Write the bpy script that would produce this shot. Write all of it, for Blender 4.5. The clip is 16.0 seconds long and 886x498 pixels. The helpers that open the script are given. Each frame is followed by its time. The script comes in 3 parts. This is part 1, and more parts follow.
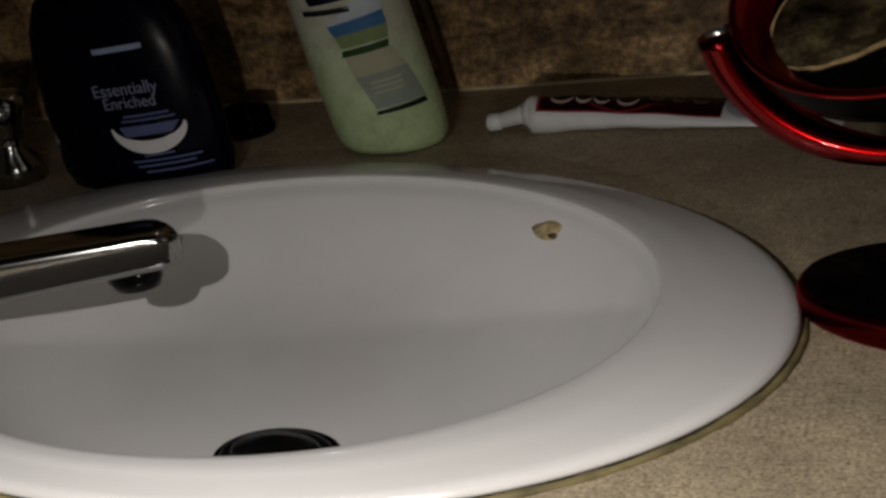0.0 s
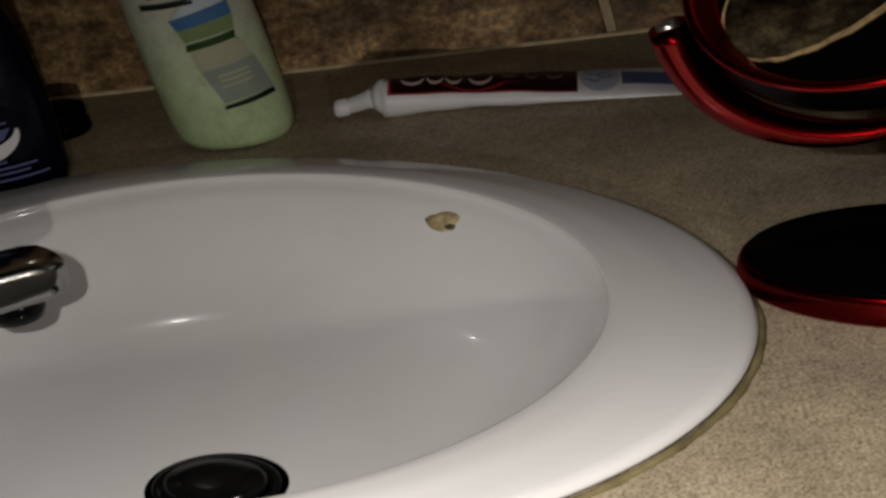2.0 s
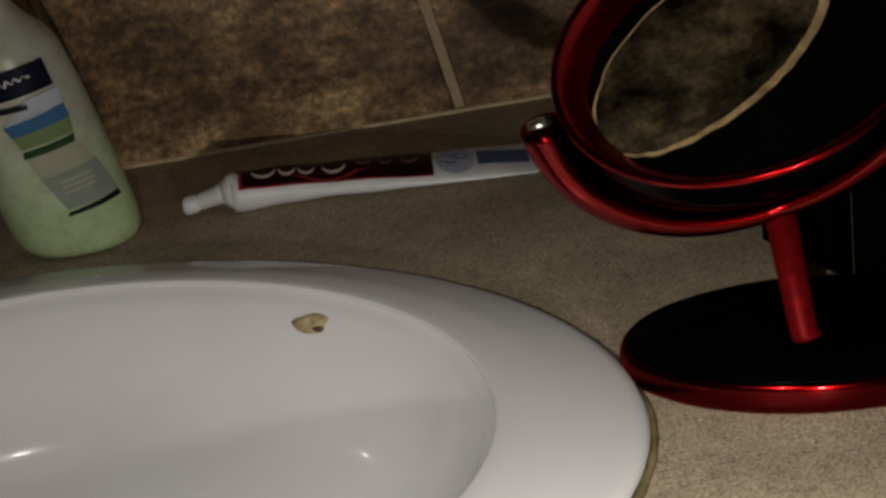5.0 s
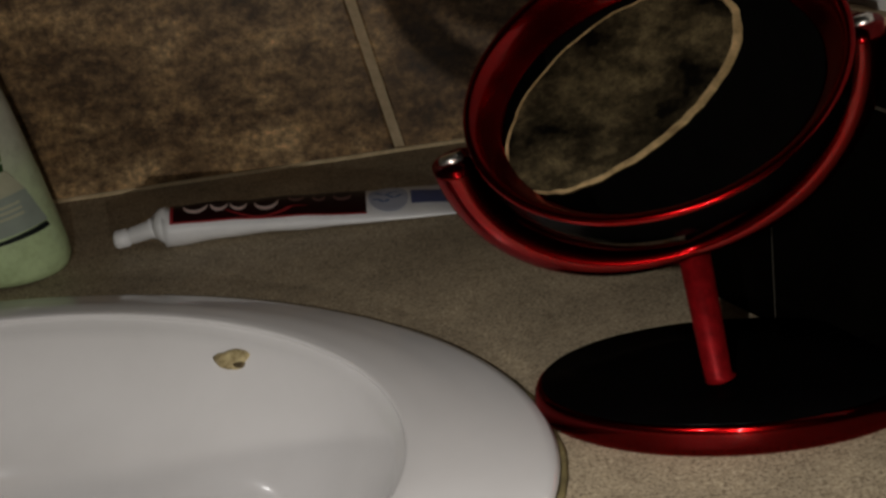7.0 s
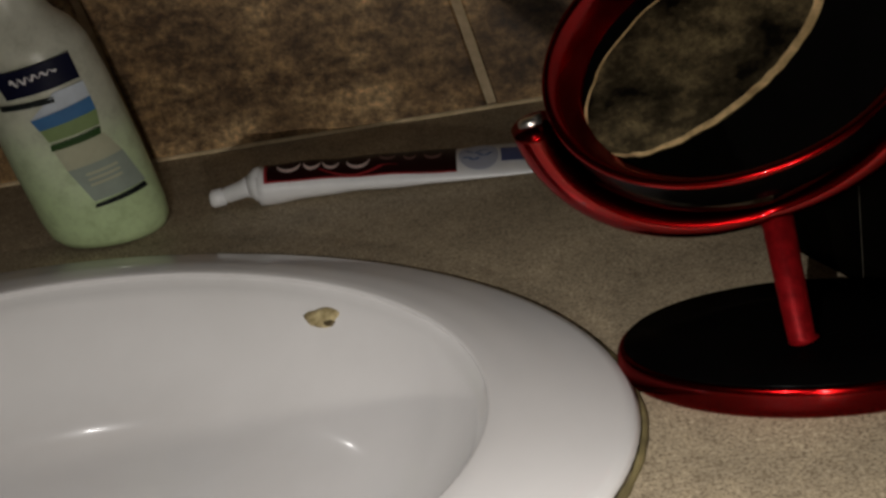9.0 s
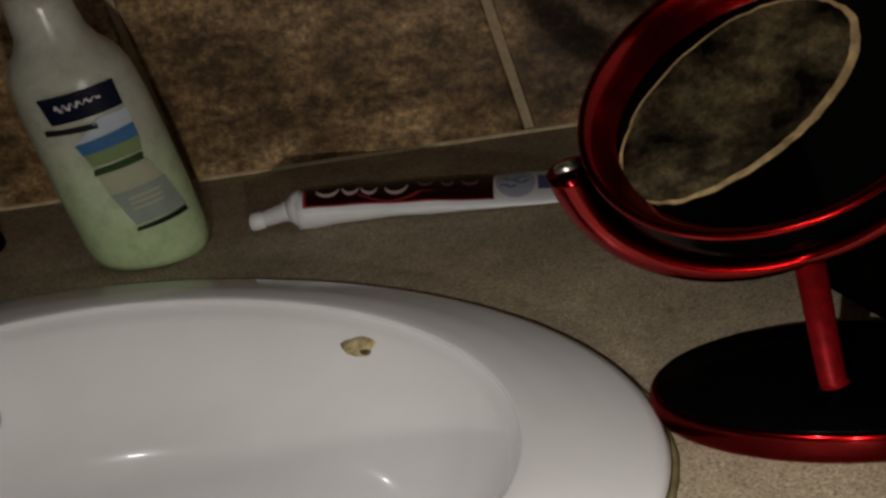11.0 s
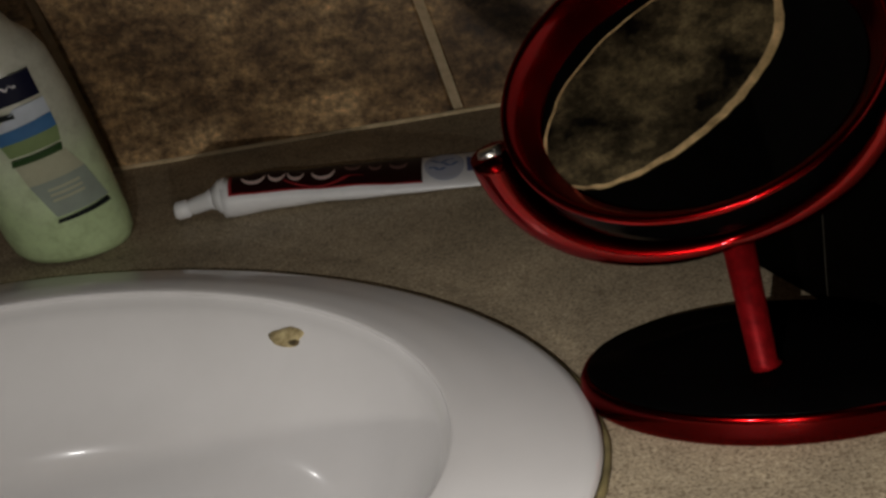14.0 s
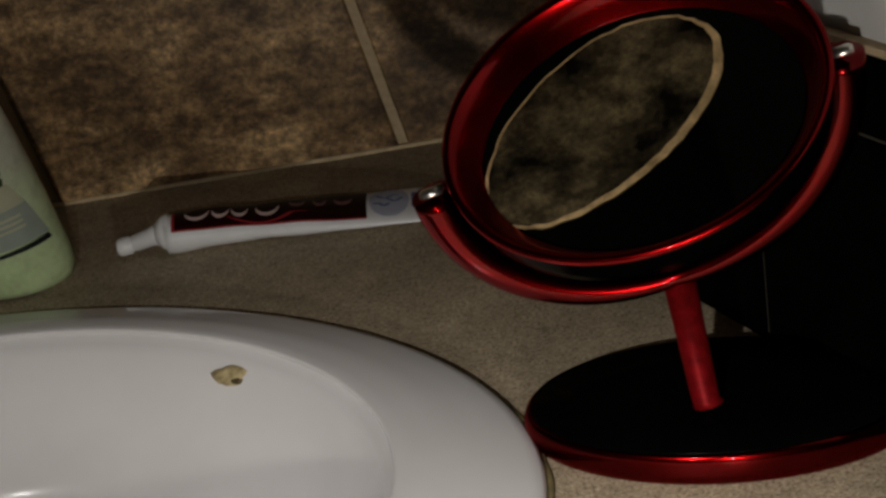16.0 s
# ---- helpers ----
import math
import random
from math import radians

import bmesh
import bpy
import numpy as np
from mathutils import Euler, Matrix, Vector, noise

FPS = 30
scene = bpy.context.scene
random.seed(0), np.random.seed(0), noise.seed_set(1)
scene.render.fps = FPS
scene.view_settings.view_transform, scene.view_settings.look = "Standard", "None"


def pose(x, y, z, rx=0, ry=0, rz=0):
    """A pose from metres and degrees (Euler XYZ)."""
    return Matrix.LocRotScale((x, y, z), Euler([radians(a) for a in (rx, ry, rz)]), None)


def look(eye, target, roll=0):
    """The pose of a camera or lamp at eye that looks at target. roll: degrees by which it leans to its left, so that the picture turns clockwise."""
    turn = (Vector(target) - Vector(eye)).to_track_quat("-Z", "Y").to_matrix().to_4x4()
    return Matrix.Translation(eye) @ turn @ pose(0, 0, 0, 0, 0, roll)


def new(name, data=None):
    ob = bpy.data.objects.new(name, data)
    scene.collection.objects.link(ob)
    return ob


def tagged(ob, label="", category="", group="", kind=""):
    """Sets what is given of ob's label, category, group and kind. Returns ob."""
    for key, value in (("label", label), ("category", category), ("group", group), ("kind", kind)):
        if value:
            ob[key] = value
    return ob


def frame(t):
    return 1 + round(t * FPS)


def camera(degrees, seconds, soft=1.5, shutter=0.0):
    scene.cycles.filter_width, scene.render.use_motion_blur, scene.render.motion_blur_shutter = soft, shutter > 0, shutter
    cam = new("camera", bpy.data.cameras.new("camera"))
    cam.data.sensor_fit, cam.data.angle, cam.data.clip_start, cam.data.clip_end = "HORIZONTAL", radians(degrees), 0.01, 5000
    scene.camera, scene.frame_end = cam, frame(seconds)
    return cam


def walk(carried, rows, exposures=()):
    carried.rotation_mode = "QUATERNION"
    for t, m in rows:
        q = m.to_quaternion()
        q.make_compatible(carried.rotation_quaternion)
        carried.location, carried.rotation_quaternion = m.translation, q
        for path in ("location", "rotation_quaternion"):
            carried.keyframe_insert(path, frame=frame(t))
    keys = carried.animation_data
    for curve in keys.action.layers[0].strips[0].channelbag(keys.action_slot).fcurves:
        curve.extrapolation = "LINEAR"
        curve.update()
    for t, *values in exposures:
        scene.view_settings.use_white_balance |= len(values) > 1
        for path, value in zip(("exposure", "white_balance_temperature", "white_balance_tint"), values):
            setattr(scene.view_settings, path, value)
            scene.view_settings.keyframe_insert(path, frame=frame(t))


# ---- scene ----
# ---------------------------------------------------------------- camera
cam = camera(32.52, 16.0, soft=2.8, shutter=0.5)
walk(cam, [
    (0, look((0.3430, -0.8803, 0.2760), (0.0208, -0.1127, -0.0659), -10.72)),
    (0.5, look((0.3191, -0.8734, 0.2800), (0.0106, -0.1064, -0.0756), -10.40)),
    (1, look((0.2972, -0.8691, 0.2999), (0.0138, -0.1067, -0.0855), -11.47)),
    (1.5, look((0.2281, -0.8878, 0.3198), (0.0601, -0.1036, -0.0887), -10.72)),
    (2, look((0.2200, -0.8795, 0.3162), (0.1030, -0.0872, -0.0943), -9.51)),
    (2.5, look((0.2116, -0.8559, 0.3175), (0.1205, -0.0634, -0.0992), -10.16)),
    (3, look((0.2118, -0.8580, 0.3259), (0.1582, -0.0641, -0.0945), -9.68)),
    (3.5, look((0.2038, -0.8561, 0.3246), (0.1519, -0.0579, -0.0879), -9.95)),
    (4, look((0.1994, -0.8470, 0.3350), (0.1651, -0.0525, -0.0864), -10.76)),
    (6.5, look((0.2201, -0.8502, 0.3320), (0.2292, -0.0336, -0.0462), -8.82)),
    (7, look((0.2275, -0.8476, 0.3247), (0.2307, -0.0334, -0.0587), -8.49)),
    (7.5, look((0.2265, -0.8523, 0.3186), (0.2309, -0.0392, -0.0672), -8.01)),
    (8, look((0.2296, -0.8578, 0.3001), (0.2177, -0.0443, -0.0847), -7.34)),
    (8.5, look((0.2312, -0.8608, 0.2935), (0.2080, -0.0470, -0.0902), -7.04)),
    (9, look((0.2411, -0.8501, 0.3306), (0.1727, -0.0476, -0.0710), -10.93)),
    (11.5, look((0.2461, -0.8475, 0.3514), (0.1525, -0.0485, -0.0519), -10.90)),
    (12, look((0.2450, -0.8467, 0.3489), (0.1636, -0.0463, -0.0544), -11.10)),
    (12.5, look((0.2465, -0.8443, 0.3479), (0.1712, -0.0441, -0.0570), -11.01)),
    (13, look((0.2470, -0.8399, 0.3452), (0.1938, -0.0419, -0.0676), -10.29)),
    (13.5, look((0.2485, -0.8387, 0.3461), (0.2080, -0.0418, -0.0702), -9.94)),
    (14, look((0.2526, -0.8349, 0.3499), (0.1916, -0.0428, -0.0730), -11.32)),
    (14.5, look((0.2541, -0.8287, 0.3520), (0.1899, -0.0379, -0.0729), -11.74)),
    (15, look((0.2519, -0.8296, 0.3525), (0.1988, -0.0376, -0.0717), -11.28)),
    (15.5, look((0.2594, -0.8298, 0.3540), (0.2140, -0.0346, -0.0651), -11.13)),
    (16, look((0.2567, -0.8314, 0.3529), (0.2267, -0.0329, -0.0612), -10.47)),
], exposures=[(0, -0.58), (0.7, -0.42), (1.2, -0.36), (2.2, -0.22), (3.2, -0.03), (4, 0.0), (6.5, -0.08), (9, 0.14), (11.5, 0.0), (16, -0.04)])

# ---------------------------------------------------------------- light
world = bpy.data.worlds.new("night_room")
world.use_nodes = True
world.node_tree.nodes["Background"].inputs[0].default_value = (0.9, 0.8, 0.65, 1)
world.node_tree.nodes["Background"].inputs[1].default_value = 0.0015
scene.world = world


def lamp(name, kind, energy, color, m, **more):
    data = bpy.data.lights.new(name, kind)
    data.energy, data.color = energy, color
    for key, value in more.items():
        if key == "size":
            data.shadow_soft_size = value
        elif key == "cone":
            data.spot_size = radians(value)
        elif key == "blend":
            data.spot_blend = value
    ob = new(name, data)
    ob.matrix_world = m
    return ob


# the torch of the filming phone, held beside its lens
lamp("phone_torch", "SPOT", 18.2, (1.0, 0.955, 0.90), look((0.147, -0.835, 0.320), (0.080, -0.622, 0.0)) @ Matrix.Diagonal((1.75, 1, 1, 1)), size=0.004, cone=74, blend=1.0)
# unseen fill lamp added near the viewer to brighten tiles; also glints in the bowl
lamp("fill_lamp", "POINT", 4.2, (1.0, 0.935, 0.83), pose(0.26, -0.97, 0.15), size=0.010)
# weak bulb on the tiled wall, out of view, known by its glints
lamp("vanity_bulb", "POINT", 0.022, (1.0, 0.97, 0.95), pose(-0.115, -0.05, 0.262), size=0.003)

# ---------------------------------------------------------------- materials
def material(name, base, rough=0.5, metal=0.0, coat=0.0, spec=0.5):
    mat = bpy.data.materials.new(name)
    mat.use_nodes = True
    b = mat.node_tree.nodes["Principled BSDF"]
    b.inputs["Base Color"].default_value = (*base, 1)
    b.inputs["Roughness"].default_value = rough
    b.inputs["Metallic"].default_value = metal
    b.inputs["Coat Weight"].default_value = coat
    b.inputs["Coat Roughness"].default_value = 0.04
    b.inputs["Specular IOR Level"].default_value = spec
    return mat, mat.node_tree.nodes, mat.node_tree.links, b


def noise_tex(nodes, links, scale, detail=6.0, rough=0.6, coord="Object", stretch=(1, 1, 1), seed=0.0):
    co = nodes.new("ShaderNodeTexCoord")
    mp = nodes.new("ShaderNodeMapping")
    mp.inputs["Scale"].default_value = stretch
    mp.inputs["Location"].default_value = (seed, seed * 0.7, seed * 1.3)
    tx = nodes.new("ShaderNodeTexNoise")
    tx.inputs["Scale"].default_value = scale
    tx.inputs["Detail"].default_value = detail
    tx.inputs["Roughness"].default_value = rough
    links.new(co.outputs[coord], mp.inputs["Vector"])
    links.new(mp.outputs["Vector"], tx.inputs["Vector"])
    return tx


def ramp(nodes, links, source, stops):
    r = nodes.new("ShaderNodeValToRGB")
    while len(r.color_ramp.elements) < len(stops):
        r.color_ramp.elements.new(0.5)
    for e, (p, c) in zip(r.color_ramp.elements, stops):
        e.position, e.color = p, (*c, 1)
    links.new(source, r.inputs["Fac"])
    return r


def bump(nodes, links, b, source, strength, distance):
    bp = nodes.new("ShaderNodeBump")
    bp.inputs["Strength"].default_value = strength
    bp.inputs["Distance"].default_value = distance
    links.new(source, bp.inputs["Height"])
    links.new(bp.outputs["Normal"], b.inputs["Normal"])


def mix(nodes, links, kind, fac, a, c):
    m = nodes.new("ShaderNodeMixRGB")
    m.blend_type = kind
    if isinstance(fac, float):
        m.inputs["Fac"].default_value = fac
    else:
        links.new(fac, m.inputs["Fac"])
    for slot, v in (("Color1", a), ("Color2", c)):
        if isinstance(v, tuple):
            m.inputs[slot].default_value = (*v, 1)
        else:
            links.new(v, m.inputs[slot])
    return m


def make_tile():
    mat, n, l, b = material("brown_stone_tile", (0.2, 0.15, 0.1), 0.45)
    big = noise_tex(n, l, 22, 8, 0.65)
    veins = noise_tex(n, l, 64, 10, 0.72, stretch=(0.62, 1, 1.25), seed=3.0)
    fine = noise_tex(n, l, 190, 8, 0.72, seed=7.0)
    c1 = ramp(n, l, big.outputs["Fac"], [(0.36, (0.18, 0.115, 0.060)), (0.5, (0.325, 0.214, 0.112)), (0.64, (0.51, 0.365, 0.212))])
    c2 = ramp(n, l, veins.outputs["Fac"], [(0.36, (0.34, 0.29, 0.23)), (0.47, (0.76, 0.72, 0.67)), (0.60, (1.36, 1.33, 1.25))])
    m1 = mix(n, l, "MULTIPLY", 1.0, c1.outputs["Color"], c2.outputs["Color"])
    c3 = ramp(n, l, fine.outputs["Fac"], [(0.37, (0.30, 0.27, 0.24)), (0.50, (0.95, 0.93, 0.90)), (0.63, (1.75, 1.70, 1.58))])
    m2 = mix(n, l, "MULTIPLY", 0.8, m1.outputs["Color"], c3.outputs["Color"])
    cloud = noise_tex(n, l, 9, 3, 0.5, stretch=(1, 1, 1.6), seed=11.0)
    c4 = ramp(n, l, cloud.outputs["Fac"], [(0.35, (0.66, 0.63, 0.60)), (0.62, (1.12, 1.1, 1.07))])
    m2 = mix(n, l, "MULTIPLY", 0.8, m2.outputs["Color"], c4.outputs["Color"])
    l.new(m2.outputs["Color"], b.inputs["Base Color"])
    bump(n, l, b, veins.outputs["Fac"], 0.35, 0.0015)
    return mat


def make_speckle(name, lo, mid, hi, scale, rough):
    mat, n, l, b = material(name, mid, rough, spec=0.15)
    fine = noise_tex(n, l, scale, 3, 0.7)
    soft = noise_tex(n, l, scale / 18, 4, 0.5, seed=2.0)
    c1 = ramp(n, l, fine.outputs["Fac"], [(0.34, lo), (0.5, mid), (0.68, hi)])
    c2 = ramp(n, l, soft.outputs["Fac"], [(0.3, (0.74, 0.73, 0.72)), (0.7, (1.12, 1.10, 1.07))])
    m = mix(n, l, "MULTIPLY", 0.8, c1.outputs["Color"], c2.outputs["Color"])
    grit = noise_tex(n, l, scale / 3.6, 5, 0.7, seed=9.0)
    c3 = ramp(n, l, grit.outputs["Fac"], [(0.37, (0.74, 0.72, 0.69)), (0.48, (0.98, 0.98, 0.97)), (0.65, (1.13, 1.12, 1.08))])
    m = mix(n, l, "MULTIPLY", 0.85, m.outputs["Color"], c3.outputs["Color"])
    l.new(m.outputs["Color"], b.inputs["Base Color"])
    bump(n, l, b, fine.outputs["Fac"], 0.02, 0.0001)
    return mat


def make_mottled(name, lo, hi, scale, rough, metal=0.0, coat=0.0, relief=0.0, spec=0.5):
    mat, n, l, b = material(name, hi, rough, metal, coat, spec)
    t = noise_tex(n, l, scale, 5, 0.6)
    c = ramp(n, l, t.outputs["Fac"], [(0.3, lo), (0.7, hi)])
    l.new(c.outputs["Color"], b.inputs["Base Color"])
    t2 = noise_tex(n, l, scale * 3.1, 3, 0.6, seed=5.0)
    r = n.new("ShaderNodeMapRange")
    r.inputs["To Min"].default_value, r.inputs["To Max"].default_value = rough * 0.75, min(1.0, rough * 1.3)
    l.new(t2.outputs["Fac"], r.inputs["Value"])
    l.new(r.outputs["Result"], b.inputs["Roughness"])
    if relief:
        bump(n, l, b, t.outputs["Fac"], 0.3, relief)
    return mat


TILE = make_tile()
GROUT = make_mottled("tan_grout", (0.50, 0.385, 0.235), (0.72, 0.57, 0.38), 160, 0.85, relief=0.0006)
BEAD = make_mottled("pale_tan_grout", (0.55, 0.43, 0.25), (0.82, 0.66, 0.43), 120, 0.8, relief=0.0004)
COUNTER = make_speckle("speckled_beige_laminate", (0.18, 0.143, 0.098), (0.375, 0.310, 0.218), (0.53, 0.45, 0.335), 640, 0.45)
CERAMIC = make_mottled("white_glazed_ceramic", (0.60, 0.585, 0.58), (0.66, 0.645, 0.645), 9, 0.13, coat=0.3)
CAULK = make_mottled("yellowed_caulk", (0.035, 0.027, 0.010), (0.24, 0.195, 0.085), 34, 0.7, relief=0.0008)
GRIME = make_mottled("brown_grime", (0.17, 0.125, 0.05), (0.50, 0.41, 0.22), 240, 0.8, relief=0.0006)
DARK_GRIME = make_mottled("dark_brown_grime", (0.03, 0.02, 0.006), (0.14, 0.10, 0.04), 200, 0.8, relief=0.0004)
RED = make_mottled("red_metallic_lacquer", (0.09, 0.0010, 0.0013), (0.14, 0.0015, 0.002), 14, 0.17, metal=1.0, coat=0.15)
RED.node_tree.nodes["Principled BSDF"].inputs["Specular Tint"].default_value = (1.0, 0.06, 0.06, 1)
BEZEL_RED = make_mottled("red_bezel_lacquer", (0.19, 0.0018, 0.0025), (0.27, 0.003, 0.0036), 14, 0.22, metal=1.0, coat=0.3)
BEZEL_RED.node_tree.nodes["Principled BSDF"].inputs["Specular Tint"].default_value = (1.0, 0.06, 0.06, 1)
YOKE_RED = make_mottled("dark_red_gloss_lacquer", (0.11, 0.0011, 0.0015), (0.17, 0.0015, 0.002), 14, 0.20, metal=1.0, coat=0.3)
YOKE_RED.node_tree.nodes["Principled BSDF"].inputs["Specular Tint"].default_value = (1.0, 0.06, 0.06, 1)
STEM_RED = make_mottled("satin_red_lacquer", (0.10, 0.002, 0.003), (0.19, 0.004, 0.006), 260, 0.45, metal=0.3, spec=0.06)
BLACK = make_mottled("black_gloss_plastic", (0.0008, 0.0007, 0.0007), (0.0016, 0.0014, 0.0014), 20, 0.20, spec=0.012)
GLASS = material("mirror_glass", (0.35, 0.35, 0.35), 0.02, 1.0)[0]


# Mirror's reflection painted as mottled brown colour with a pale edge.
def make_reflection():
    mat, n, l, b = material("painted_reflection", (0.04, 0.03, 0.02), 0.5, spec=0.2)
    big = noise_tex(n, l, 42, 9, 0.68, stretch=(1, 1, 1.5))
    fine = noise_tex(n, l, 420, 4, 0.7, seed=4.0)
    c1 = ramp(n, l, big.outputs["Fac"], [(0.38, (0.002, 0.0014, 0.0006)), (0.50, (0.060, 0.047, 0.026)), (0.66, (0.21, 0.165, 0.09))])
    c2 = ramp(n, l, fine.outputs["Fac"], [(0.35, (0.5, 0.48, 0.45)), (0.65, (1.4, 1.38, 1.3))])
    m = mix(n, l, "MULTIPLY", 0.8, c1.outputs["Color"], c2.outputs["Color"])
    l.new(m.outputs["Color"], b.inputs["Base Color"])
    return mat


REFLECTION = make_reflection()
REFLECTION_EDGE = make_mottled("painted_reflection_edge", (0.30, 0.20, 0.09), (0.92, 0.66, 0.34), 130, 0.55, relief=0.0003)
CHROME = material("chrome", (0.85, 0.83, 0.78), 0.28, 1.0)[0]
TAP_CHROME = material("dull_dark_chrome", (0.34, 0.34, 0.33), 0.13, 1.0)[0]
DARK_METAL = make_mottled("dark_drain_metal", (0.002, 0.002, 0.002), (0.005, 0.005, 0.005), 60, 0.14, metal=0.0, spec=0.12)
NAVY = make_mottled("navy_plastic", (0.0006, 0.0008, 0.005), (0.001, 0.0013, 0.007), 20, 0.25, spec=0.10)
WALL = make_mottled("pale_paint", (0.74, 0.74, 0.75), (0.82, 0.82, 0.83), 30, 0.8)
# Low grey that holds the darkness of the unlit room.
UNLIT_ROOM = make_mottled("unlit_room_grey", (0.05, 0.048, 0.045), (0.07, 0.067, 0.062), 30, 0.85)
# Side wall's grout and tile: the mirror's shadow is put into the base colours.
SHADED_GROUT = make_mottled("shaded_tan_grout", (0.05, 0.042, 0.03), (0.08, 0.068, 0.05), 120, 0.9)
SHADE_BLACK = make_mottled("shade_black", (0.0006, 0.0005, 0.0004), (0.002, 0.0017, 0.0013), 40, 0.5, relief=0.0004, spec=0.015)


def make_lotion():
    mat, n, l, b = material("green_lotion_plastic", (0.4, 0.5, 0.3), 0.28, 0.0, 0.3)
    co = n.new("ShaderNodeTexCoord")
    sep = n.new("ShaderNodeSeparateXYZ")
    l.new(co.outputs["Object"], sep.inputs["Vector"])
    wob = noise_tex(n, l, 26, 4, 0.6)
    ma = n.new("ShaderNodeMath")
    ma.operation = "MULTIPLY_ADD"
    ma.inputs[1].default_value = 0.035
    l.new(wob.outputs["Fac"], ma.inputs[0])
    l.new(sep.outputs["Z"], ma.inputs[2])
    c = ramp(n, l, ma.outputs["Value"], [(0.045, (0.50, 0.63, 0.35)), (0.078, (0.54, 0.63, 0.42)), (0.10, (0.54, 0.55, 0.45)), (0.16, (0.54, 0.54, 0.47))])
    film = noise_tex(n, l, 95, 7, 0.7, seed=6.0)
    c2 = ramp(n, l, film.outputs["Fac"], [(0.34, (0.74, 0.74, 0.70)), (0.52, (1.0, 1.0, 1.0)), (0.7, (1.12, 1.12, 1.1))])
    m = mix(n, l, "MULTIPLY", 0.8, c.outputs["Color"], c2.outputs["Color"])
    l.new(m.outputs["Color"], b.inputs["Base Color"])
    return mat


LOTION = make_lotion()
TUBE_WHITE = make_mottled("white_tube_plastic", (0.74, 0.745, 0.77), (0.84, 0.845, 0.86), 60, 0.3, relief=0.0006)


def plain(name, c, rough=0.4):
    return make_mottled(name, tuple(v * 0.85 for v in c), c, 110, rough, spec=0.1)


DARK_RED = plain("dark_red_print", (0.016, 0.002, 0.0025))
RED_EDGE = plain("red_print_edge", (0.34, 0.03, 0.035))
DULL_PINK = plain("dull_pink_print", (0.22, 0.12, 0.11))
PALE = plain("pale_print", (0.72, 0.70, 0.72))
PINKISH = plain("pinkish_white_print", (0.80, 0.62, 0.59))
NAVY_PRINT = plain("navy_print", (0.004, 0.005, 0.022))
SKY_PRINT = plain("light_blue_print", (0.56, 0.62, 0.70))
BLUE_PRINT = plain("blue_print", (0.06, 0.17, 0.36))
GREEN_PRINT = plain("dark_green_print", (0.03, 0.07, 0.02))
GRASS_PRINT = plain("grass_green_print", (0.22, 0.30, 0.13))
CREAM_PRINT = plain("cream_print", (0.46, 0.46, 0.33))
GREY_PRINT = plain("grey_print", (0.30, 0.35, 0.30))
INK = plain("dark_ink", (0.012, 0.015, 0.015))
BLUE_GREY = plain("pale_blue_print", (0.30, 0.36, 0.52))
EMBLEM_PALE = plain("pale_emblem_print", (0.50, 0.53, 0.64))
EMBLEM_BLUE = plain("emblem_blue_print", (0.17, 0.23, 0.42))
MID_BLUE = plain("muted_blue_print", (0.10, 0.12, 0.26))


# ---------------------------------------------------------------- mesh helpers
def part(name, bm, mat, parent=None, label="", smooth=True):
    me = bpy.data.meshes.new(name)
    bm.to_mesh(me)
    bm.free()
    me.materials.append(mat)
    for p in me.polygons:
        p.use_smooth = smooth
    ob = new(name, me)
    if parent is not None:
        ob.parent = parent
    if label:
        ob["label"] = label
    return ob


def thing(name, label, category, group="", kind=""):
    return tagged(new(name), label, category, group, kind)


def loft(rings, seg=64, cap0=True, cap1=True, power=2.0, bm=None):
    """Rings of (cx, cy, z, rx, ry, turn) joined into a skin."""
    bm = bm or bmesh.new()
    rows = []
    for cx, cy, z, rx, ry, turn in rings:
        row = []
        for i in range(seg):
            a = 2 * math.pi * i / seg
            c, s = math.cos(a), math.sin(a)
            ex = math.copysign(abs(c) ** (2 / power), c) * rx
            ey = math.copysign(abs(s) ** (2 / power), s) * ry
            ct, st = math.cos(turn), math.sin(turn)
            row.append(bm.verts.new((cx + ex * ct - ey * st, cy + ex * st + ey * ct, z)))
        rows.append(row)
    for a, b in zip(rows, rows[1:]):
        for i in range(seg):
            j = (i + 1) % seg
            bm.faces.new((a[i], a[j], b[j], b[i]))
    if cap0:
        bm.faces.new(list(reversed(rows[0])))
    if cap1:
        bm.faces.new(rows[-1])
    return bm


def tube_along(points, radius, seg=16, bm=None, close=False, flat=1.0, up=Vector((0, 0, 1))):
    """A round bar along points; radius is a number or a list; flat squeezes it across."""
    bm = bm or bmesh.new()
    n = len(points)
    rows = []
    for i, p in enumerate(points):
        a = points[(i - 1) % n] if (close or i) else points[0]
        b = points[(i + 1) % n] if (close or i < n - 1) else points[-1]
        t = (Vector(b) - Vector(a)).normalized()
        side = t.cross(up).normalized()
        top = side.cross(t)
        r = radius[i] if isinstance(radius, (list, tuple)) else radius
        rows.append([bm.verts.new(Vector(p) + side * r * math.cos(2 * math.pi * k / seg) + top * r * flat * math.sin(2 * math.pi * k / seg)) for k in range(seg)])
    pairs = list(zip(rows, rows[1:])) + ([(rows[-1], rows[0])] if close else [])
    for a, b in pairs:
        for k in range(seg):
            j = (k + 1) % seg
            bm.faces.new((a[k], a[j], b[j], b[k]))
    if not close:
        bm.faces.new(list(reversed(rows[0])))
        bm.faces.new(rows[-1])
    bmesh.ops.recalc_face_normals(bm, faces=bm.faces)
    return bm


